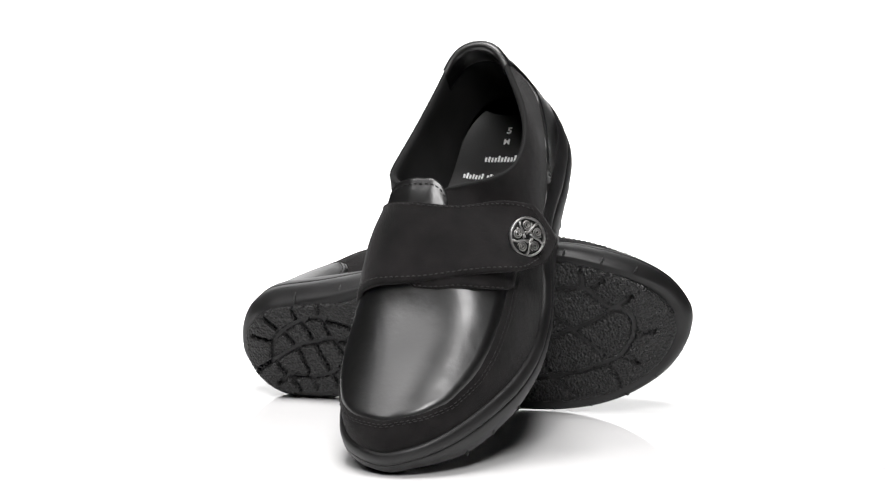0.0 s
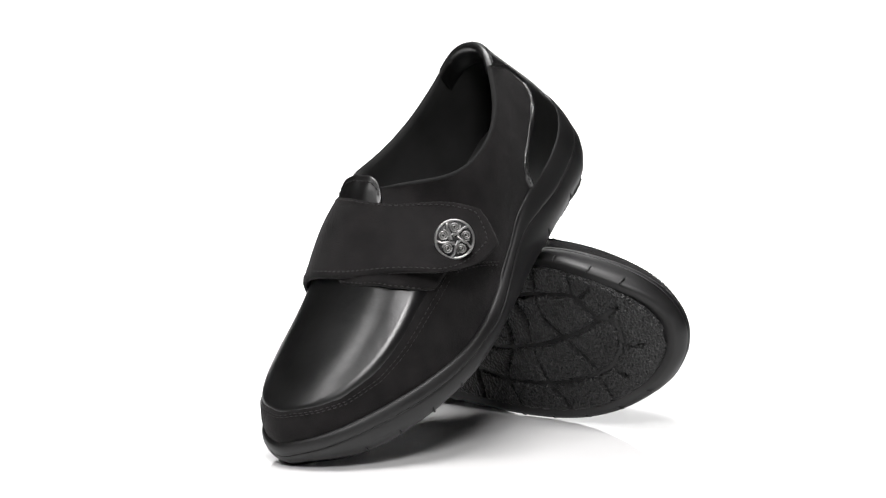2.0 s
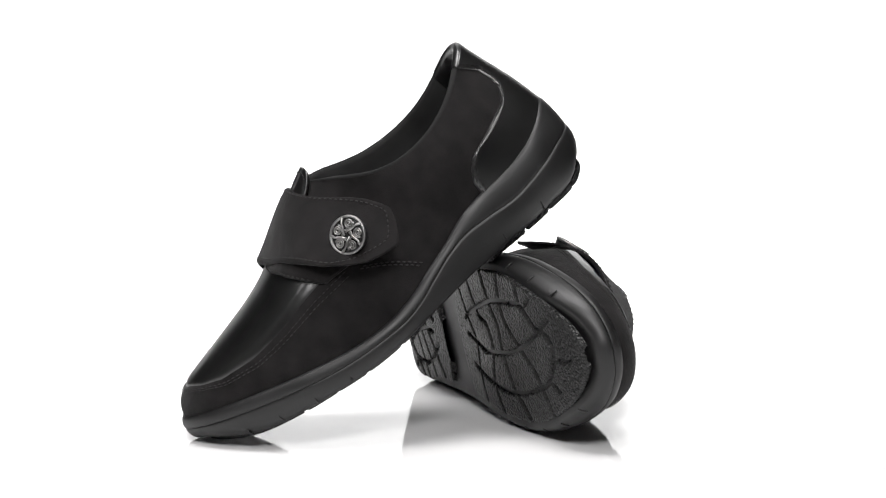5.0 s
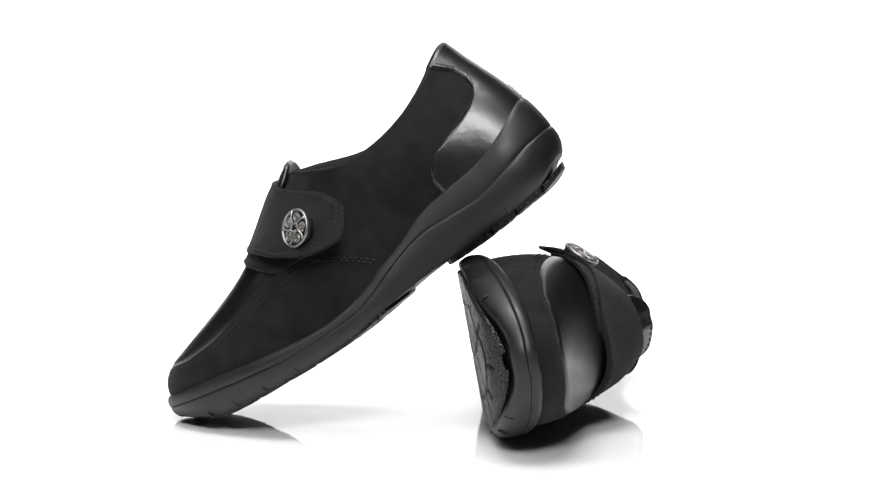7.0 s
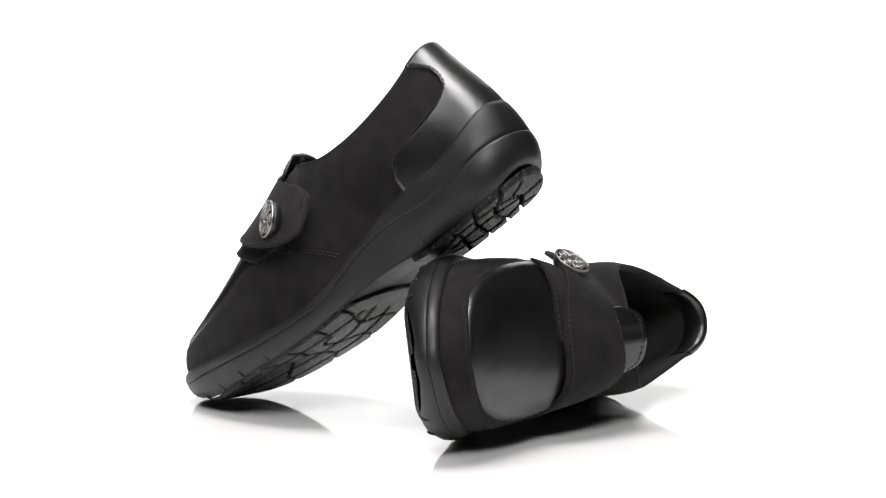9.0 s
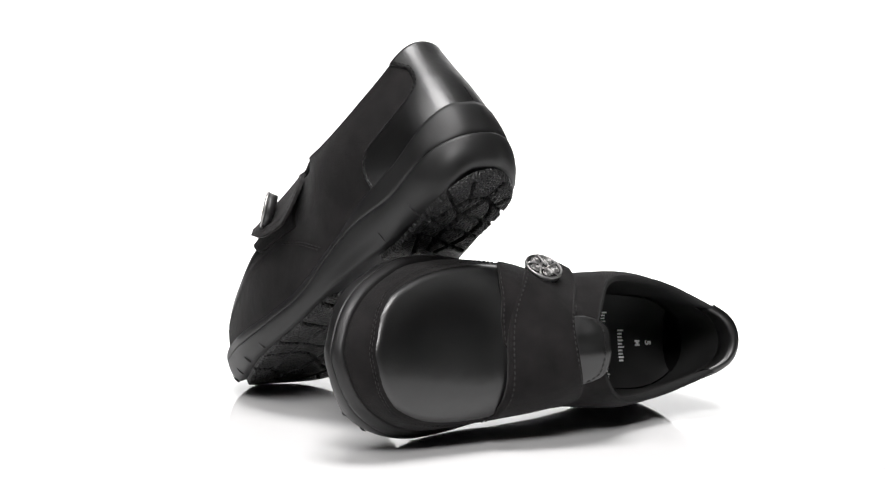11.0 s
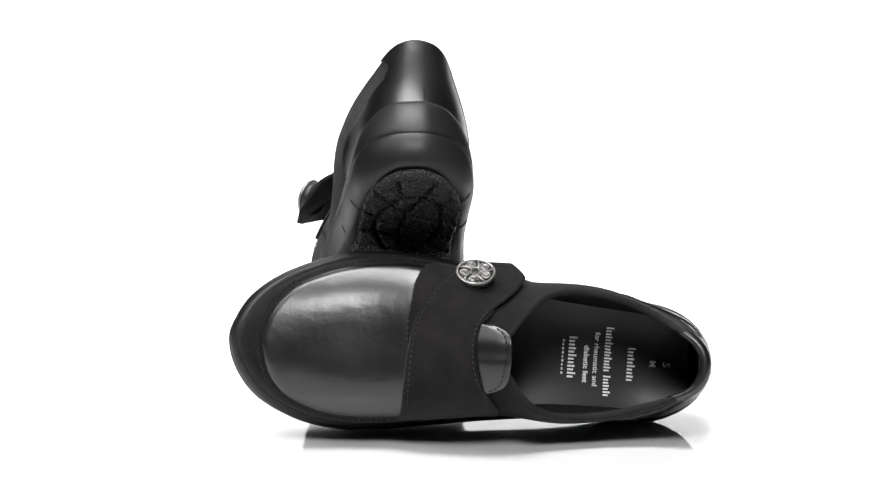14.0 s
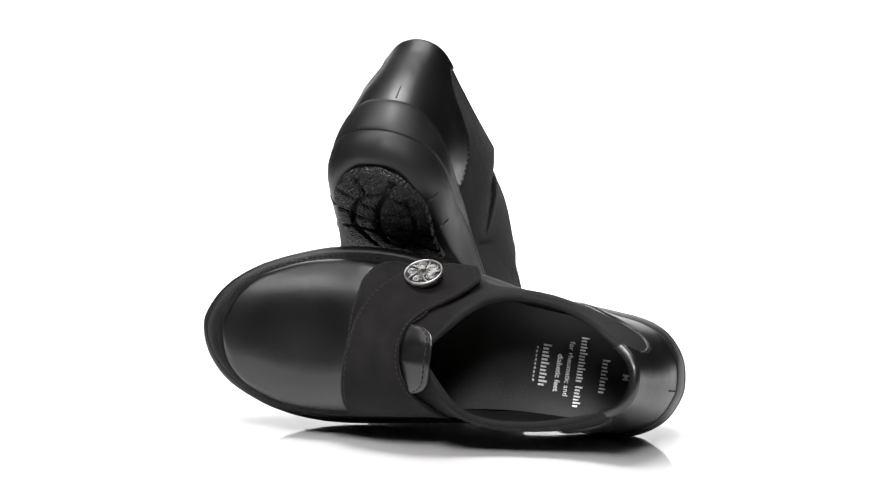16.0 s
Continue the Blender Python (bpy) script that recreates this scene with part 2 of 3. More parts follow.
class Shoe:
    """Collects the parts of one shoe; side is 1 for the right one and -1 for the left, its mirror image."""

    def __init__(self, side, label, loose, back, reach, ornament, facing):
        self.close = 0.0035 if side < 0 else 0.0028
        self.m, self.loose, self.back, self.reach, self.ornament, self.facing = side, loose, back, reach, np.array(ornament), np.array(facing)
        self.over, self.front = (-0.0055, 0.0040) if side < 0 else (0.0, -0.0085)
        self.root = new("shoe")
        tagged(self.root, label, "shoe", group="pair of shoes")

    def part(self, name, verts, faces, mat, parent=None, label="", smooth=True, weld=0.0):
        vs = [(p[0] * self.m, p[1], p[2]) for p in verts]
        fs = faces if self.m > 0 else [tuple(reversed(f)) for f in faces]
        ob = mesh_object(name, vs, fs, mat, smooth)
        bm = bmesh.new()
        bm.from_mesh(ob.data)
        if weld:
            bmesh.ops.remove_doubles(bm, verts=bm.verts, dist=weld)
        bmesh.ops.recalc_face_normals(bm, faces=bm.faces)
        bm.to_mesh(ob.data)
        bm.free()
        ob.parent = parent or self.root
        if label:
            tagged(ob, label)
        return ob

    def slab(self, name, outer, inner, mat, parent=None, label="", weld=0.0):
        """A closed sheet from two grids of equal size, of points of its outer and inner faces."""
        n, m = outer.shape[:2]
        verts = [*outer.reshape(-1, 3), *inner.reshape(-1, 3)]
        k = n * m
        faces = grid_faces(n, m) + [tuple(reversed(f)) for f in grid_faces(n, m, base=k)]
        edge = [j for j in range(m)] + [i * m + m - 1 for i in range(1, n)] + [(n - 1) * m + j for j in range(m - 2, -1, -1)] + [i * m for i in range(n - 2, 0, -1)]
        for a, b in zip(edge, edge[1:] + edge[:1]):
            faces.append((a, a + k, b + k, b))
        return self.part(name, verts, faces, mat, parent, label, weld=weld)

    def stitches(self, line, normals, parent, length=0.0021, gap=0.0011, r=0.00032, name="stitching"):
        """A row of short stitches along a line of points."""
        line, normals = np.array(line), np.array(normals)
        s = np.r_[0, np.cumsum(np.linalg.norm(np.diff(line, axis=0), axis=1))]
        verts, faces = [], []
        at = 0.001
        while at + length < s[-1]:
            a = np.array([np.interp(at, s, line[:, j]) for j in range(3)])
            b = np.array([np.interp(at + length, s, line[:, j]) for j in range(3)])
            n = np.array([np.interp(at, s, normals[:, j]) for j in range(3)])
            n /= max(np.linalg.norm(n), 1e-9)
            d = (b - a) / max(np.linalg.norm(b - a), 1e-9)
            w = np.cross(d, n)
            k = len(verts)
            for q, sc, lift in ((a, 0.5, -0.6), (a + d * length * 0.25, 1, 0.6), (b - d * length * 0.25, 1, 0.6), (b, 0.5, -0.6)):
                for ca, sa in ((1, 0), (0, 1), (-1, 0), (0, -1)):
                    verts.append(q + (w * ca + n * sa) * r * sc * 1.25 + n * r * lift)
            for q in range(3):
                for j in range(4):
                    faces.append((k + q * 4 + j, k + q * 4 + (j + 1) % 4, k + q * 4 + 4 + (j + 1) % 4, k + q * 4 + 4 + j))
            faces += [(k, k + 1, k + 2, k + 3), (k + 12, k + 13, k + 14, k + 15)]
            at += length + gap
        ob = self.part(name, verts, faces, THREAD, parent)
        return tagged(ob, kind="stuff")


def tube(line, r, n=8):
    line = np.array(line)
    verts = []
    for i, p in enumerate(line):
        d = line[min(i + 1, len(line) - 1)] - line[max(i - 1, 0)]
        d = d / max(np.linalg.norm(d), 1e-12)
        a = np.cross(d, [0.0, 0.0, 1.0])
        if np.linalg.norm(a) < 1e-3:
            a = np.cross(d, [1.0, 0.0, 0.0])
        a /= np.linalg.norm(a)
        b = np.cross(d, a)
        rr = r[i] if isinstance(r, (list, tuple, np.ndarray)) else r
        verts += [p + (a * math.cos(2 * math.pi * k / n) + b * math.sin(2 * math.pi * k / n)) * rr for k in range(n)]
    faces = grid_faces(len(line), n, True) + [tuple(range(n)), tuple(range((len(line) - 1) * n, len(line) * n))]
    return verts, faces


def sole(shoe):
    """The moulded rubber unit: a wedge under the upper, and the outsole with its bevelled edge."""
    low = [(0.016, 0.0), (0.0088, 0.0), (0.0066, 0.05), (0.0040, 0.18), (0.0016, 0.42), (0.0003, 0.68), (0.0003, 0.90), (0.0005, 0.97), (0.0011, 1.0)]
    high = [(0.0011, 0.0), (0.0006, 0.03), (0.0005, 0.14), (0.0006, 0.35), (0.0012, 0.62), (0.0021, 0.85), (0.0030, 0.97), (0.0042, 1.0), (0.0075, 0.97)]
    for name, prof, lo, hi in (("outsole", low, bottom_z, groove_z), ("midsole", high, groove_z, rim_z)):
        verts = []
        for d, h in prof:
            for i in range(NS):
                y = RING[i, 1]
                narrow = 1.0 - 0.45 * math.exp(-((y - 0.085) / 0.03)**2) * (1 if d > 0.004 else 0)
                bevel = lerp(y, [0.02, 0.10], [1.0, 0.5]) if name == "outsole" and h < 0.6 else 1.0
                p = RING[i] + INWARD[i] * d * narrow * bevel
                verts.append((*p, lo(y) + (hi(y) - lo(y)) * h))
        faces = grid_faces(len(prof), NS, True)
        if name == "outsole":
            k = len(verts)
            for sc in (0.75, 0.5, 0.25, 0.0):
                for i in range(NS):
                    y = RING[i, 1]
                    c = np.array([0.001, min(max(y, 0.02), 0.215)])
                    q = c + (RING[i] + INWARD[i] * 0.016 - c) * sc
                    verts.append((*q, bottom_z(q[1]) + 0.0002))
            for j in range(NS):
                faces.append((j, (j + 1) % NS, k + (j + 1) % NS, k + j))
            faces += grid_faces(4, NS, True, k)
        shoe.part(name, verts, faces, RUBBER, label="moulded black rubber " + ("outsole with a bevelled edge" if name == "outsole" else "wedge midsole"))


def sipes(shoe):
    """Short radial ribs on the bevel round the tread."""
    for k, i in enumerate([int(NS * f) for f in (0.10, 0.145, 0.33, 0.365, 0.40, 0.43, 0.57, 0.60, 0.635, 0.67, 0.70, 0.88, 0.92)]):
        y = RING[i, 1]
        line = []
        for d, h in ((0.0078, 0.02), (0.0062, 0.06), (0.0038, 0.19), (0.0022, 0.35)):
            q = RING[i] + INWARD[i] * d * lerp(y, [0.02, 0.10], [1.0, 0.5])
            line.append((q[0], q[1] + 0.0012 * (k % 2), bottom_z(y) + (groove_z(y) - bottom_z(y)) * h - 0.0001))
        vs, fs = tube(line, [0.0004, 0.0007, 0.0006, 0.0003], 6)
        shoe.part("sole_rib", vs, fs, RUBBER)


def inside_width(y, inset):
    """The sole's lateral and medial edge at y, less inset."""
    lat, med = RING[:TOE + 1], RING[TOE:]
    a = float(np.interp(y, lat[:, 1], lat[:, 0])) - inset
    b = float(np.interp(-y, -med[:, 1], med[:, 0])) + inset
    return b, a


def bend(points, n=220):
    """A smooth open curve through points of the sole, in millimetres."""
    p = np.array(points, float) * MM
    if len(p) == 2:
        return np.linspace(p[0], p[1], n)
    p = np.vstack([2 * p[0] - p[1], p, 2 * p[-1] - p[-2]])
    out = []
    for a, b, c, d in zip(p[:-3], p[1:-2], p[2:-1], p[3:]):
        for t in np.linspace(0, 1, max(4, n // (len(p) - 3)), endpoint=False):
            out.append(0.5 * (2 * b + (c - a) * t + (2 * a - 5 * b + 4 * c - d) * t * t + (3 * b - a - 3 * c + d) * t**3))
    return np.array(out + [p[-2]])


# long grooves that part the tread, and the shorter ones that cross them
FORE_LONG = [[(13.5, 216), (10, 225), (4, 229), (-4, 228.5), (-11, 224.5), (-18, 217), (-23, 199), (-25, 180), (-24, 164), (-21, 150), (-16, 135), (-11, 122)],
             [(18, 230), (12, 219), (6, 207), (2, 193), (-1.5, 176), (-1.5, 150), (3, 137), (8, 120)],
             [(13.5, 216), (20.5, 210), (26.5, 204), (28, 193), (29, 180), (29, 168), (27, 155), (23, 138), (18, 122)]]
FORE_CROSS = [[(52, 184), (28.5, 180), (15, 182.5), (4, 192), (-5, 200), (-13, 207), (-21, 210.5), (-46, 221)],
              [(54, 162), (27.5, 166.5), (15, 171.5), (0, 171), (-12, 173), (-25, 177), (-33, 184), (-48, 193)],
              [(52, 201), (35.5, 203.5), (27, 203.5)], [(52, 137), (22, 147), (15, 157), (0, 159), (-21, 151), (-48, 160)],
              [(50, 116), (22, 126), (4, 135), (-15, 130), (-46, 132)], [(30, 215.5), (26.5, 210)], [(-4.5, 232), (-6, 240)], [(-18, 222), (-23, 228)]]
HEEL_LONG = [[(14, 62), (19.5, 49), (22, 41), (21, 29.5), (16, 17.5), (10, 10), (0, 7.5), (-8, 11.5), (-12.5, 16.5), (-14.5, 28.5), (-14, 38.5), (-10.5, 49), (-2, 62)],
             [(-9, -4), (-7, -1), (0, 13), (5.3, 25), (7, 35), (8, 45), (6, 58)]]
HEEL_CROSS = [[(42, 42), (24.5, 42.5), (12, 46), (0, 52), (-22, 62)], [(42, 19), (24, 26.5), (18, 31.5), (8, 35.5), (-9.5, 42), (-34, 51)],
              [(15, 17), (3.5, 25), (-11.5, 29), (-36, 36)], [(30, 0), (17.5, 13)], [(13, -4), (9, 9)], [(-18, 8), (-12.5, 15.5)], [(-12.5, 15.5), (-34, 28)]]


def treads(shoe):
    """Pebbled tread pads of the forefoot and the heel, cut into blocks by curved grooves."""
    step = 0.0011
    for y0, y1, inset, deep, long_cuts, cross_cuts in ((0.102, 0.252, 0.0075, 0.0017, FORE_LONG, FORE_CROSS), (-0.012, 0.076, 0.0080, 0.0030, HEEL_LONG, HEEL_CROSS)):
        cuts = np.vstack([np.c_[c, np.full(len(c), w)] for group, w in ((long_cuts, 0.00115), (cross_cuts, 0.00085)) for c in map(bend, group)])
        xs, ys = np.arange(-0.054, 0.058, step), np.arange(y0, y1, step)
        grid = np.stack(np.meshgrid(xs, ys, indexing="ij"), 2)

        def room(q):
            """How far a point of the sole is from the nearest groove or from the pad's border; below 0 outside the blocks."""
            d = np.full(q.shape[:-1], 1.0)
            for c in cuts[::2]:
                d = np.minimum(d, np.hypot(q[..., 0] - c[0], q[..., 1] - c[1]) - c[2])
            e = np.full(q.shape[:-1], 1.0)
            for p, n in zip(RING[::2], INWARD[::2]):
                near = np.hypot(q[..., 0] - p[0], q[..., 1] - p[1]) < 0.035
                e = np.where(near, np.minimum(e, (q[..., 0] - p[0]) * n[0] + (q[..., 1] - p[1]) * n[1] - inset), e)
            bow = 0.010 * (q[..., 0] / 0.04)**2
            e = np.minimum(e, (q[..., 1] - y0 - bow) if y0 > 0.05 else (y1 - bow - q[..., 1]))
            return np.minimum(d, e)
        dist = room(grid)
        gx, gy = np.gradient(dist, step)
        inside = dist > 0
        mark = np.zeros(inside.shape, int)
        count = 0
        for start in zip(*np.nonzero(inside)):
            if mark[start]:
                continue
            count += 1
            mark[start] = count
            todo, cells = [start], []
            while todo:
                i, j = todo.pop()
                cells.append((i, j))
                for a, b in ((i + 1, j), (i - 1, j), (i, j + 1), (i, j - 1)):
                    if 0 <= a < mark.shape[0] and 0 <= b < mark.shape[1] and inside[a, b] and not mark[a, b]:
                        mark[a, b] = count
                        todo.append((a, b))
            if len(cells) < 6:
                continue
            own = set(cells)
            used, verts, faces = {}, [], []

            def corner(i, j):
                if (i, j) not in used:
                    q = grid[i, j].copy()
                    low_ = (i, j) not in own
                    if low_:                               # drawn on to the groove's side
                        g = np.array([gx[i, j], gy[i, j]])
                        q -= g / max(np.linalg.norm(g), 1e-6) * min(dist[i, j], 0) * 0.98
                    used[i, j] = len(verts)
                    verts.append((q[0], q[1], bottom_z(q[1]) + (0.0006 if low_ else -deep + 0.0006 * max(0.0, 1 - dist[i, j] / 0.0014)**2)))
                return used[i, j]
            squares = {(i + a, j + b) for i, j in cells for a in (-1, 0) for b in (-1, 0)}
            for i, j in sorted(squares):
                if 0 <= i < mark.shape[0] - 1 and 0 <= j < mark.shape[1] - 1:
                    faces.append((corner(i, j), corner(i + 1, j), corner(i + 1, j + 1), corner(i, j + 1)))
            shoe.part("tread_block", verts, faces, TREAD)


def insole_at(x, y):
    b, a = inside_width(y, 0.0085)
    w = (x - (a + b) / 2) / ((a - b) / 2)
    return insole_z(y) + 0.004 * abs(w)**3


def print_words(shoe, words, x, y, size, bold, parent):
    """Words printed across the insole, read from the toe."""
    font = bpy.data.curves.new("print", "FONT")
    font.body, font.size, font.align_x, font.align_y, font.offset = words, size, "CENTER", "CENTER", bold
    font.extrude = 0.0001
    ob = new("print", font)
    bpy.context.view_layer.update()
    me = bpy.data.meshes.new_from_object(ob.evaluated_get(bpy.context.evaluated_depsgraph_get()))
    bpy.data.objects.remove(ob)
    verts = []
    for q in me.vertices:
        px, py = x * shoe.m - q.co.x, y - q.co.y
        verts.append((px * shoe.m, py, insole_at(px * shoe.m, py) + 0.0005 + q.co.z))
    faces = [tuple(p.vertices) for p in me.polygons]
    shoe.part("printed_text", verts, faces, PRINT, parent, smooth=False)


def print_bars(shoe, x, y, width, high, count, parent):
    """A printed mark that is not lettered: a row of plain bars of its size."""
    step = width / count
    for k in range(count):
        x0 = x + width / 2 - step * (k + 0.9)
        x1 = x0 + step * 0.58
        tall = high * (1.0, 0.7, 0.7, 0.85, 0.7)[k % 5]
        y0 = y - tall / 2 + (high - tall) / 2
        pts = [(x0, y0), (x1, y0), (x1, y0 + tall), (x0, y0 + tall)]
        verts = [(a, b, insole_at(a, b) + lift) for lift in (0.0002, 0.0006) for a, b in pts]
        faces = [(0, 1, 2, 3), (4, 5, 6, 7)] + [(j, (j + 1) % 4, 4 + (j + 1) % 4, 4 + j) for j in range(4)]
        shoe.part("printed_bar", verts, faces, PRINT, parent, smooth=False)


def upper(shoe):
    """The nubuck body with its lining and rolled edge, the glossy vamp and heel counter, tongue and insole."""
    def low(i):
        y = RING[int(round(i)) % NS, 1]
        return lerp(y, [0.13, 0.18, 0.21, 0.232, 0.247, 0.257], [0.32, 0.28, 0.24, 0.26, 0.35, 0.43])
    body = []
    for r in range(NH - 1):
        for j in range(NS):
            if RING[j, 1] > 0.150 and r / (NH - 1) > low(j) + 0.05:
                continue                                   # open under the vamp
            k = (j + 1) % NS
            body.append((r * NS + j, r * NS + k, (r + 1) * NS + k, (r + 1) * NS + j))
    quarter = shoe.part("quarter", list(_flat), body, NUBUCK, weld=0.0003, label="matt black nubuck body of the upper")
    # collar edge and lining
    back = [i for i in range(NS) if RING[i, 1] < 0.127]
    lat = [i for i in back if i <= TOE]
    order = [i for i in back if i > TOE] + lat
    def within(i, h, off):
        """A point of the upper, or inside it: at the narrow heel straight towards the foot."""
        if off >= 0:
            return surf(i, h, off)
        q = surf(i, h, 0.0)
        w = min(max((0.045 - q[1]) / 0.03, 0.0), 1.0)
        d = np.array([-q[0], 0.055 - q[1], 0.0])
        return q + (surf(i, h, off) - q) * (1 - w) - d / np.linalg.norm(d) * off * w
    rows = []
    for off, h in ((0.0, 0.985), (0.0003, 1.0), (-0.0004, 1.008), (-0.0018, 1.011), (-0.0032, 1.004), (-0.0040, 0.97), (-0.0044, 0.85), (-0.0044, 0.6), (-0.0044, 0.35), (-0.0040, 0.0)):
        row = []
        for i in order:
            p = within(i, min(h, 1), off)
            if h > 1:
                p = p + np.array([0, 0, (h - 1) * 0.12])
            row.append(p)
        rows.append(row)
    g = np.array(rows)
    shoe.part("lining", list(g.reshape(-1, 3)), grid_faces(*g.shape[:2]), LINING, label="black textile lining with a padded collar")
    # heel counter
    edge_z = np.array([30, 36, 43, 48, 51, 53, 57, 61, 66, 73, 80, 88, 98]) * MM
    edge_y = np.array([50, 50, 46.5, 41, 33, 20, 10, 5, 2, 2.5, 5, 13, 22]) * MM

    inner_z = np.array([28, 36, 44, 50, 55, 60, 68, 75, 84, 98]) * MM
    inner_y = np.array([50, 49.5, 46, 43, 40, 31, 20, 16, 14, 21]) * MM

    def edge_index(h, first, step):
        i = first
        while True:
            p = surf(i, h)
            if p[1] > (np.interp(p[2], edge_z, edge_y) if step > 0 else np.interp(p[2], inner_z, inner_y)) or abs(i - first) > NS * 0.3:
                return i
            i += step
    hs = np.linspace(0.0, 1.0, 70)
    ia = [edge_index(h, 0, 0.1) for h in hs]
    ib = [edge_index(h, 0, -0.1) for h in hs]
    columns = np.linspace(min(ib), max(ia), 110)
    outer, inner = [], []
    for h, a, b in zip(hs, ia, ib):
        ro, ri = [], []
        for i in np.clip(columns, b, a):
            lift = 0.0013 * min(1.0, min(i - b, a - i) / 0.8)**0.5 + 0.0002
            ro.append(surf(i, h, lift))
            ri.append(surf(i, h, -0.0003))
        outer.append(ro)
        inner.append(ri)
    counter = shoe.slab("heel_counter", np.array(outer), np.array(inner), LEATHER, label="glossy black leather heel counter")
    # the counter's turned-over collar patch
    a, b = ia[-1], ib[-1]
    rows = []
    for off, h, dz in ((0.0012, 0.985, 0), (0.0013, 1.0, 0.0004), (0.0004, 1.0, 0.0014), (-0.001, 1.0, 0.0019), (-0.0026, 1.0, 0.0016), (-0.0042, 1.0, 0.0002), (-0.0052, 0.95, 0), (-0.0054, 0.80, 0), (-0.005, 0.74, 0)):
        rows.append([within(b + (a - b) * u, h, off) + np.array([0, 0, dz]) for u in np.linspace(0, 1, 50)])
    g = np.array(rows)
    shoe.part("collar_patch", list(g.reshape(-1, 3)), grid_faces(*g.shape[:2]), LEATHER, label="glossy leather patch over the back of the collar")
    for inset in (0.55, 1.5):
        for idx, sg in ((ia, -1), (ib, 1)):
            line = [surf(i + sg * inset, h, 0.0016) for h, i in zip(hs[:-2], idx)]
            nor = [surf(i + sg * inset, h, 0.01) - surf(i + sg * inset, h, 0.0) for h, i in zip(hs[:-2], idx)]
            shoe.stitches(line, nor, counter, r=0.00024)
    line = [surf(-2.0, h, 0.0016) for h in np.linspace(0.03, 0.26, 12)]
    shoe.stitches(line, [np.array([0, -1.0, 0.2])] * 12, counter, length=0.0016, gap=0.0006, r=0.00034, name="back_tack")
    # vamp
    front = [i for i in range(NS) if RING[i, 1] > 0.137]
    i0, i1 = front[0], front[-1]

    outer, inner = [], []
    lat_y, med_y = RING[:TOE + 1, 1], RING[TOE:, 1]
    y_end = RING[TOE, 1]
    half = np.linspace(0, 1, 24)
    for k in np.linspace(0, 1, 90):
        y = 0.137 + (y_end - 0.137) * math.sin(k * math.pi / 2)
        il = float(np.interp(y, lat_y, np.arange(TOE + 1)))
        im = float(np.interp(-y, -med_y, np.arange(TOE, NS)))
        ro, ri = [], []
        for i, us in ((il, half), (im, half[-2::-1])):
            lo = low(i)
            for u in us:
                h = lo + (1 - lo) * u
                ro.append(surf(i, h, -0.0006 + 0.0012 * min(1.0, u / 0.10)**0.6))
                ri.append(surf(i, h, -0.0015))
        outer.append(ro)
        inner.append(ri)
    outer = np.array(outer)
    for _ in range(70):                                    # leather pulled smooth over the toes
        mid = outer[1:-1, 4:-4]
        mid[:] = (mid * 2 + outer[:-2, 4:-4] + outer[2:, 4:-4] + outer[1:-1, 3:-5] + outer[1:-1, 5:-3]) / 6
        tip = outer[-2, 4:-4]
        outer[-1, 4:-4] = (tip + tip[::-1]) / 2
    inner = np.array(inner)
    skin = np.concatenate([inner[:, :1], outer, inner[:, -1:]], 1)
    vamp = shoe.part("vamp", list(skin.reshape(-1, 3)), grid_faces(*skin.shape[:2]), LEATHER, label="glossy smooth black leather vamp", weld=0.0002)
    for d in (0.025, 0.052):
        line = [surf(i, low(i) - d, 0.0003) for i in np.linspace(i0, i1, 220)]
        nor = [surf(i, low(i) - d, 0.01) - surf(i, low(i) - d, 0) for i in np.linspace(i0, i1, 220)]
        shoe.stitches(line, nor, quarter, r=0.0002)
    # seam of the quarter, on both sides
    for sgn in (1, -1):
        for dd in (0.0, 0.0016):
            line, nor = [], []
            for u in np.linspace(0, 1, 24):
                y = 0.1005 + 0.030 * u + dd * 0.5
                th = sgn * (101 - 28 * u - 3.0 * math.sin(u * math.pi))
                line.append(around(th, y + dd, 0.0004))
                nor.append(np.array([math.sin(radians(th)), 0, math.cos(radians(th))]))
            shoe.stitches(line, nor, quarter, r=0.0003)
    # tongue: one cross-section of the instep, drawn out to the heel and rolled over at its end
    ws = np.linspace(-1, 1, 34)
    arch = np.array([around(19 * w - 5, 0.130, 0.0020) for w in ws])
    for _ in range(8):
        arch[1:-1] = (arch[:-2] + 2 * arch[1:-1] + arch[2:]) / 4
    outer, inner = [], []
    for u in np.linspace(0, 1, 26):
        ro, ri = [], []
        for w, c in zip(ws, arch):
            y = 0.142 - 0.0275 * u + 0.010 * abs(w)**7 * u
            lip = 0.0012 * (max(0.0, u - 0.6) / 0.4)**2 + 0.0008 * math.exp(-((u - 0.86) / 0.02)**2)
            p = np.array([c[0], y, c[2] + (0.130 - y) * (0.36 if y > 0.130 else 0.60) - lip - 0.35 * max(0.0, y - 0.131)])
            ro.append(p)
            ri.append(p - np.array([c[0] * 0.06, 0, 0.0026]))
        outer.append(ro)
        inner.append(ri)
    outer, inner = np.array(outer), np.array(inner)
    for _ in range(3):
        for g in (outer, inner):
            g[:, 1:-1] = (g[:, :-2] + 2 * g[:, 1:-1] + g[:, 2:]) / 4
            g[1:-1] = (g[:-2] + 2 * g[1:-1] + g[2:]) / 4
    tongue = shoe.slab("tongue", np.array(outer), np.array(inner), LEATHER, label="glossy leather tongue with a stitched edge")
    line = [np.array(outer)[22, j] + np.array([0, 0, 0.0002]) for j in range(1, 33)]
    shoe.stitches(line, [np.array([0, 0, 1.0])] * 32, tongue)
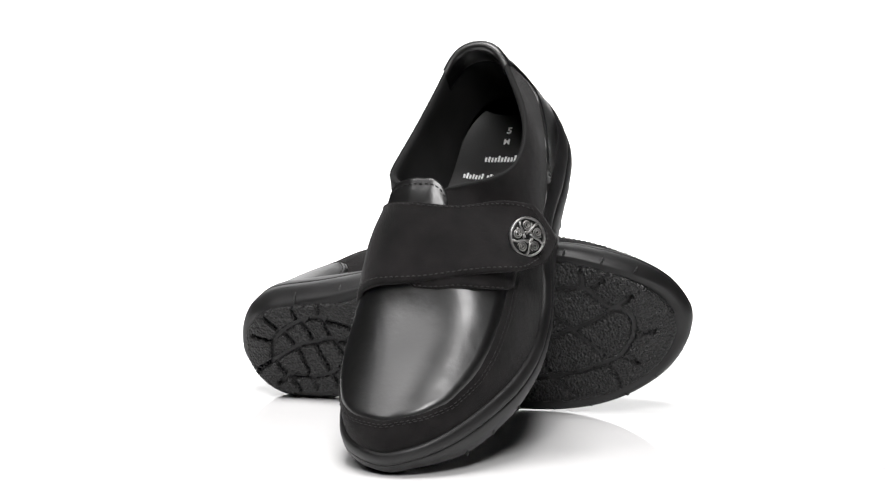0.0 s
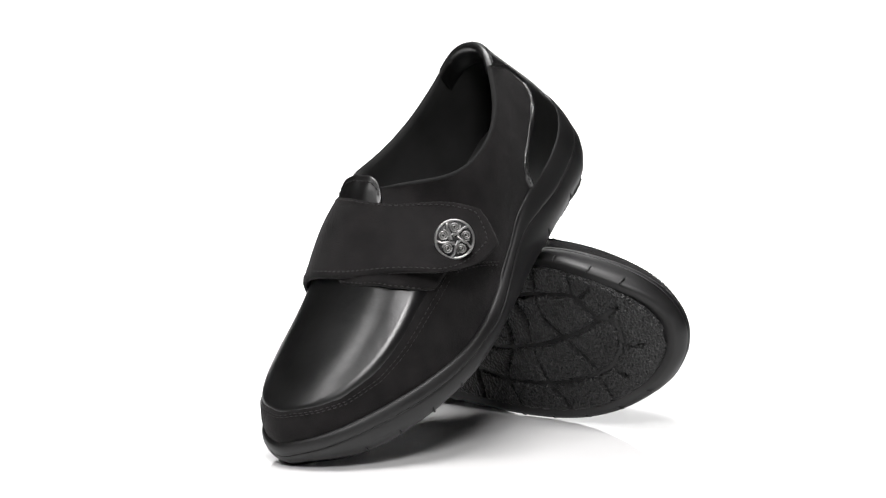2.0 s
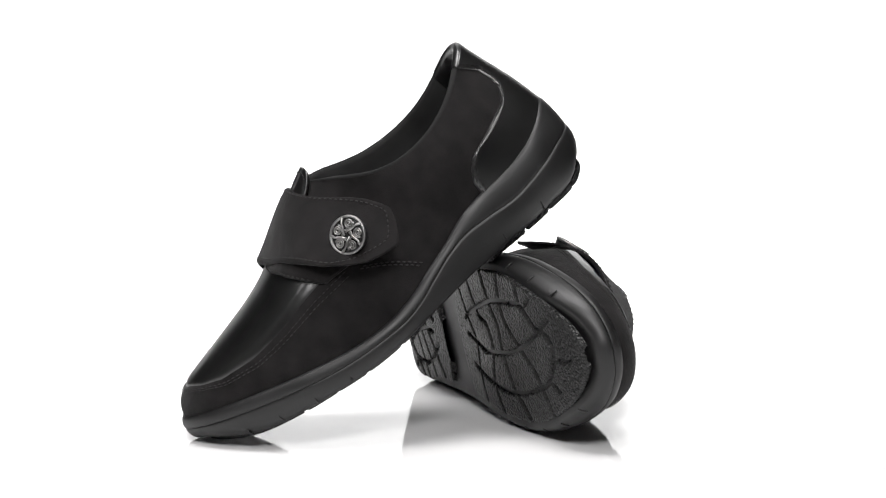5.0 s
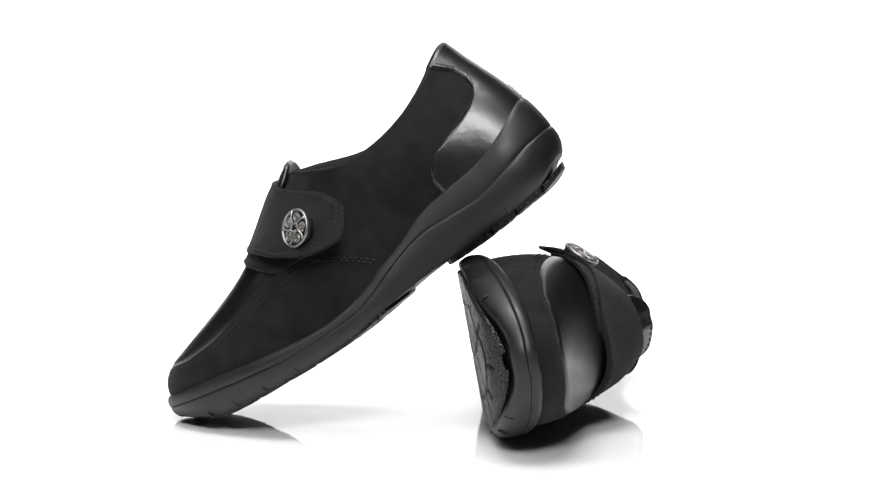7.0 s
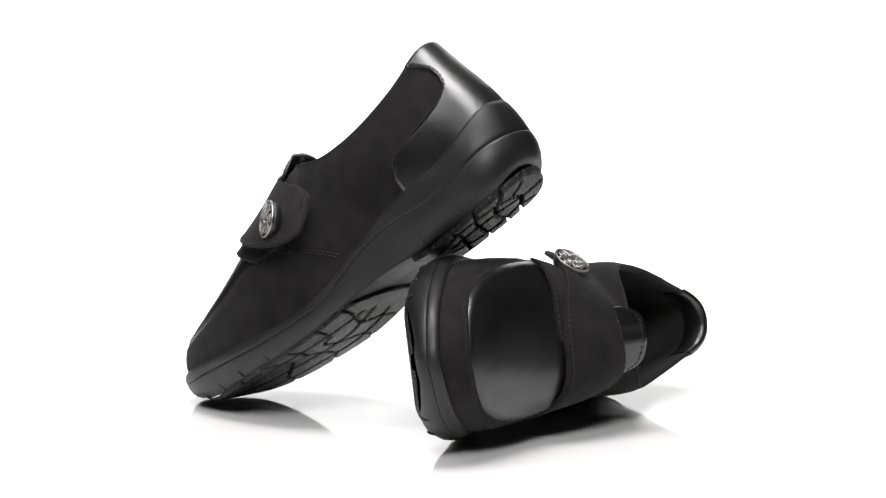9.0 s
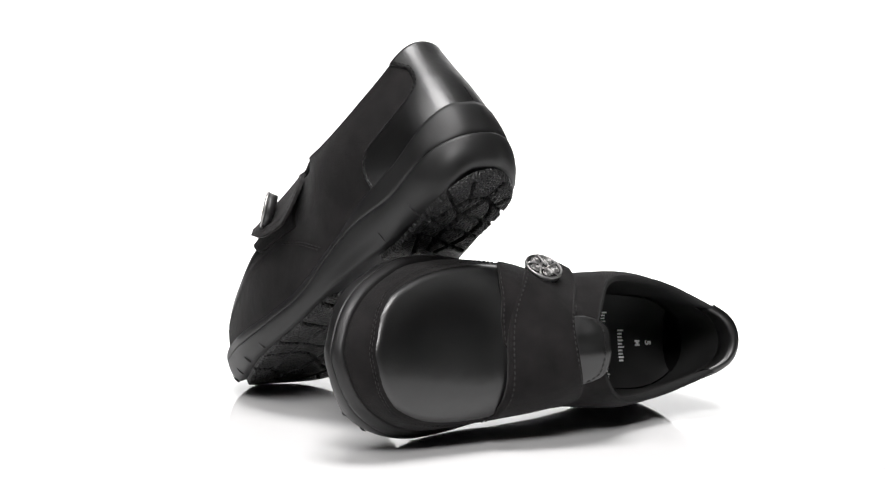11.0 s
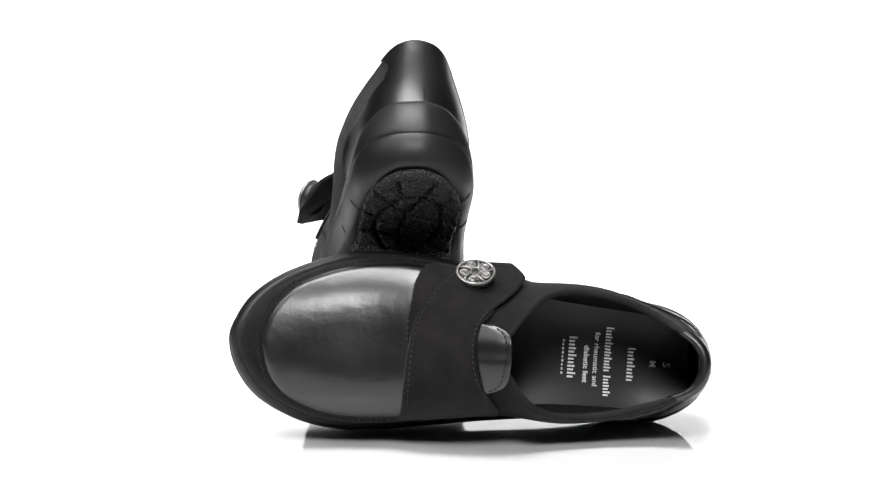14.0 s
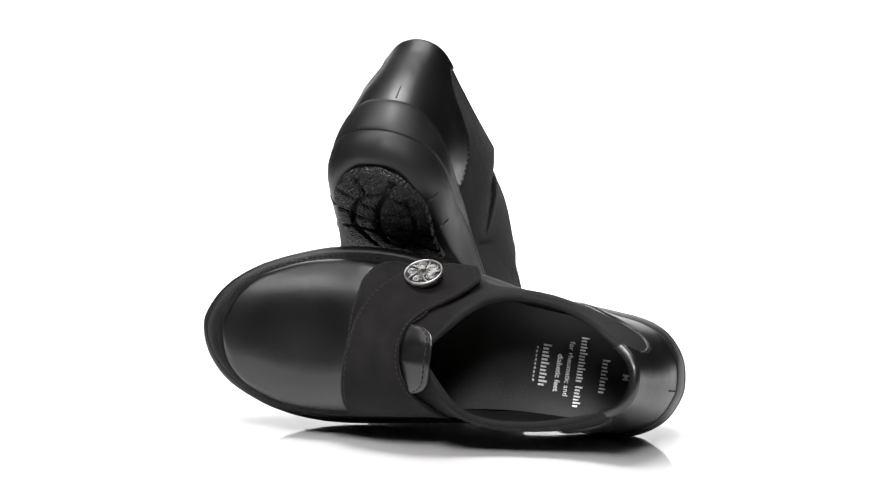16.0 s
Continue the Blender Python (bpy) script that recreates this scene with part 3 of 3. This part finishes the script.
    # lateral facing, lapped over the tongue
    outer, inner = [], []
    for u in np.linspace(0, 1, 14):
        ro, ri = [], []
        for w in np.linspace(0, 1, 24):
            y1 = 0.1220 + 0.0120 * max(0.0, 1 - w / 0.37)**1.2
            y = 0.150 + (y1 - 0.150) * u
            th = 11 + 27 * w
            ro.append(around(th, y, 0.0010 + 0.0008 * u**4))
            ri.append(around(th, y, 0.0002))
        outer.append(ro)
        inner.append(ri)
    outer, inner = np.array(outer), np.array(inner)
    for _ in range(12):
        for g in (outer, inner):
            g[:, 1:-1] = (g[:, :-2] + 2 * g[:, 1:-1] + g[:, 2:]) / 4
    facing = shoe.slab("facing", outer, inner, NUBUCK, label="nubuck facing lapped over the tongue")
    g = np.array(outer)
    line = [g[13, j] * 0.6 + g[12, j] * 0.4 + np.array([0, 0, 0.0002]) for j in range(1, 23)]
    shoe.stitches(line, [np.array([0.4, 0, 0.9])] * 22, facing)
    # insole
    n_in = 40
    verts, faces = [], []
    ys = np.linspace(-0.006, 0.150, n_in)
    for y in ys:
        b, a = inside_width(y, 0.0085)
        for w in np.linspace(-1, 1, 17):
            x = (a + b) / 2 + (a - b) / 2 * w
            verts.append((x, y, insole_z(y) + 0.004 * abs(w)**3))
    faces = grid_faces(n_in, 17)
    insole = shoe.part("insole", verts, faces, INSOLE, label="black leather insole with silver print")
    for words, x, y, size, bold in (("5", 0.002, 0.0065, 0.0062, 0.00022), ("M", 0.002, 0.0145, 0.0050, 0.00018),
                                    ("for rheumatic and", 0.002, 0.0472, 0.0043, 0.00004), ("diabetic feet", -0.001, 0.0530, 0.0043, 0.00010)):
        print_words(shoe, words, x, y, size, bold, insole)
    for x, y, width, high, count in ((0.001, 0.0265, 0.020, 0.0044, 10), (0.0085, 0.0400, 0.026, 0.0046, 15), (-0.0125, 0.0400, 0.0125, 0.0042, 7),
                                     (0.0025, 0.0610, 0.0245, 0.0048, 12), (0.0025, 0.0665, 0.021, 0.0012, 9)):
        print_bars(shoe, x, y, width, high, count, insole)
    return quarter


def strap_edges(theta):
    rear = lerp(theta, [-95, -60, -34, -25, -17, -8, 4, 15, 26, 34, 43, 55, 70, 85], [108, 108, 113, 123, 130, 133.5, 134.5, 131, 123, 114.5, 109.5, 104.5, 101, 99]) * MM
    fore = lerp(theta, [-95, -60, -39, -15, 11, 26, 40, 50, 61, 75, 85], [166, 164, 167, 167.5, 165, 162.5, 157, 150.5, 142.5, 131, 122]) * MM
    return rear, fore


def strap(shoe):
    """The wide nubuck strap, sewn in on the medial side and closed on the lateral side, with its ornament."""
    def end(u):                                            # how far round it reaches, rear edge (0) to front edge (1)
        return lerp(u, [0, 0.08, 0.20, 0.30, 0.36, 0.45, 0.6, 0.8, 0.92, 1.0], [58, 65, 71.5, 75.5, 76.8, 76.4, 75.5, 73, 68, 59]) + shoe.reach
    nu, nt = 30, 90

    def at(u, k, off):
        th = -97 + (end(u) + 97) * k
        r, f = strap_edges(th)
        y = r + (f - r) * u + lerp(th, [-45, -20, 0, 15, 30, 50], [0, 0.6 * shoe.over, shoe.over, 0.8 * shoe.over, 0.5 * (shoe.over + shoe.back), shoe.back]) * (1 - u)**1.3 + shoe.front * lerp(th, [25, 55], [0, 1]) * u
        stand = shoe.close + shoe.loose * max(0.0, (th - 25) / 48)**1.6 + 0.0040 * math.exp(-((th + 20) / 30)**2)
        stand = stand * lerp(th, [-97, -70, -40], [0.0, 0.45, 1.0]) - lerp(th, [-97, -88, -75], [0.0012, 0.0008, 0.0])
        return around(th, y, stand + off)
    us = 0.5 - 0.5 * np.cos(np.linspace(0, math.pi, nu))
    ks = np.linspace(0, 1, nt)**0.85
    outer, inner = [], []
    for u in us:
        eu = min(u, 1 - u)
        ro, ri = [], []
        for k in ks:
            e = min(eu * 0.05, (1 - k) * 0.14)
            rnd = -0.0010 * (1 - min(1.0, e / 0.0014))**2
            ro.append(at(u, k, rnd))
            ri.append(at(u, k, -0.0032 - rnd * 0.4))
        outer.append(ro)
        inner.append(ri)
    outer, inner = np.array(outer), np.array(inner)
    for _ in range(40):                                    # one taut band, free of the body's facets
        for g in (outer, inner):
            g[:, 1:-1] = (g[:, :-2] + 2 * g[:, 1:-1] + g[:, 2:]) / 4
    ob = shoe.slab("strap", outer, inner, NUBUCK, label="wide matt black nubuck closure strap with a pointed end")

    def on(u, k):
        th_k = k
        a, b = np.interp(u, us, range(nu)), np.interp(k, ks, range(nt))
        a0, b0 = min(int(a), nu - 2), min(int(b), nt - 2)
        fa, fb = a - a0, b - b0
        return (outer[a0, b0] * (1 - fa) + outer[a0 + 1, b0] * fa) * (1 - fb) + (outer[a0, b0 + 1] * (1 - fa) + outer[a0 + 1, b0 + 1] * fa) * fb

    def normal(u, k):
        n = np.cross(on(u, min(k + .01, 1)) - on(u, max(k - .01, 0)), on(min(u + .02, 1), k) - on(max(u - .02, 0), k))
        n /= np.linalg.norm(n)
        return n if n[2] + n[0] * 0.3 > 0 or k < 0.2 else -n
    path = [(0.05, k) for k in np.linspace(0.22, 0.965, 60)] + [(u, 0.965) for u in np.linspace(0.08, 0.93, 30)] + [(0.95, k) for k in np.linspace(0.965, 0.12, 60)]
    shoe.stitches([on(u, k) for u, k in path], [normal(u, k) for u, k in path], ob)
    # ornament
    best = min(((u, k) for u in np.linspace(0.3, 0.7, 41) for k in np.linspace(0.7, 0.98, 60)), key=lambda q: np.linalg.norm(on(*q) - shoe.ornament))
    c, n = on(*best), normal(*best)
    if n[0] < 0:
        n = -n
    n = n * 0.1 + shoe.facing * 0.9
    n /= np.linalg.norm(n)
    c = c + n * 0.0024 if shoe.m < 0 else c * 0.4 + (shoe.ornament - n * 0.0030) * 0.6
    ax = np.cross([0, 1.0, 0], n)
    ax /= np.linalg.norm(ax)
    ay = np.cross(n, ax)

    def put(pts, h=0.0):
        return [c + ax * p[0] + ay * p[1] + n * (p[2] + h) for p in pts]
    R = 0.0106
    vs, fs = lathe([(0.00005, 0.0006), (0.0070, 0.0004), (R - 0.0006, 0.0), (R, -0.0004), (R - 0.001, -0.005), (0.00005, -0.005)], 48)
    button = shoe.part("button", put(vs, 0.0034), fs, PATINA, ob, "round openwork silver ornament with spirals")
    vs, fs = lathe([(R - 0.0009, 0.0), (R - 0.0007, 0.0009), (R - 0.0001, 0.0012), (R + 0.0004, 0.0008), (R + 0.0005, -0.0003), (R - 0.0002, -0.0008)], 48)
    shoe.part("button", put(vs, 0.0036), fs, SILVER, ob, "polished rim of the ornament").name = "button_rim"
    for q in range(5):
        a0 = 2 * math.pi * q / 5 + 0.3
        cx, cy = 0.0066 * math.cos(a0), 0.0066 * math.sin(a0)
        pts, rad = [], []
        for t in np.linspace(0, 1, 34):
            a = a0 + 1.2 + t * 2.3 * 2 * math.pi
            r = 0.0029 * (1 - t * 0.86)
            pts.append((cx + r * math.cos(a), cy + r * math.sin(a), 0.0008))
            rad.append(0.00042)
        vs, fs = tube(pts, rad, 6)
        shoe.part("spiral", put(vs, 0.0036), fs, SILVER, ob)
        a1 = a0 + math.pi / 5
        pts = [(0.0018 * math.cos(a1 - 1.2), 0.0018 * math.sin(a1 - 1.2), 0.001), (0.0045 * math.cos(a1 - 0.1), 0.0045 * math.sin(a1 - 0.1), 0.0011), (0.0075 * math.cos(a1), 0.0075 * math.sin(a1), 0.001), (0.0100 * math.cos(a1 + 0.16), 0.0100 * math.sin(a1 + 0.16), 0.0007)]
        vs, fs = tube(pts, [0.0005, 0.0007, 0.0006, 0.0008], 6)
        shoe.part("strand", put(vs, 0.0036), fs, SILVER, ob)
        pts = [(0.0030 * math.cos(a1 + t), 0.0030 * math.sin(a1 + t), 0.0010) for t in np.linspace(-0.9, 0.9, 8)]
        vs, fs = tube(pts, 0.00045, 6)
        shoe.part("strand", put(vs, 0.0036), fs, SILVER, ob)
    # tab under the strap, on the lateral side, that shows before its front edge
    outer, inner = [], []
    for u in np.linspace(0, 1, 16):
        ro, ri = [], []
        for k in np.linspace(0, 1, 30):
            th = -8 + 76 * k
            fr = lerp(th, [-10, 0, 20, 45, 55, 64, 78], [163, 167, 167.5, 164.5, 160, 154, 139]) * MM
            y0 = lerp(th, [-10, 10, 26, 36, 50, 78], [141, 141, 131, 122, 118, 118]) * MM
            y = y0 + (fr - y0) * u
            ro.append(around(th, y, 0.0010 + 0.0012 * u))
            ri.append(around(th, y, 0.0003))
        outer.append(ro)
        inner.append(ri)
    outer, inner = np.array(outer), np.array(inner)
    tab = shoe.slab("strap_underlay", outer, inner, NUBUCK, label="nubuck tab under the strap")
    line = [outer[15, j] * 0.85 + outer[14, j] * 0.15 for j in range(2, 28)]
    shoe.stitches(line, [outer[15, j] - inner[15, j] for j in range(2, 28)], tab)


def build_shoe(side, label, loose, back, reach, ornament, facing):
    shoe = Shoe(side, label, loose, back, reach, ornament, facing)
    sole(shoe)
    upper(shoe)
    strap(shoe)
    treads(shoe)
    sipes(shoe)
    return shoe.root


def turned(m, t):
    return Matrix.Rotation(radians(SPIN * t), 4, "Z") @ m


# left shoe leaning on the right one, which lies on its inner side
LEFT_POSE = Matrix(((-0.9231, -0.2621, -0.2818, 0.0440), (0.3797, -0.7391, -0.5564, 0.0481), (-0.0624, -0.6205, 0.7817, 0.1416), (0, 0, 0, 1)))
RIGHT_POSE = Matrix(((-0.1668, 0.9500, 0.2638, -0.1117), (-0.1490, -0.2888, 0.9457, 0.0549), (0.9746, 0.1186, 0.1891, 0.0232), (0, 0, 0, 1)))
left_shoe = build_shoe(-1, "black nubuck and leather slip-on shoe leaning on its fellow", 0.0130, -0.007, 2.0, (0.0495, 0.1222, 0.0615), (0.75, 0.45, 0.48))
right_shoe = build_shoe(1, "black nubuck and leather shoe lying on its side on the turntable", 0.007, -0.004, 0.0, (0.0424, 0.1303, 0.0656), (0.73, 0.20, 0.64))


def motions():
    times = [k * 0.25 for k in range(65)]
    walk(turntable, [(t, turned(Matrix.Translation((0, 0, TABLE)), t)) for t in times])
    walk(left_shoe, [(t, turned(LEFT_POSE, t)) for t in times])
    walk(right_shoe, [(t, turned(RIGHT_POSE, t)) for t in times])


motions()
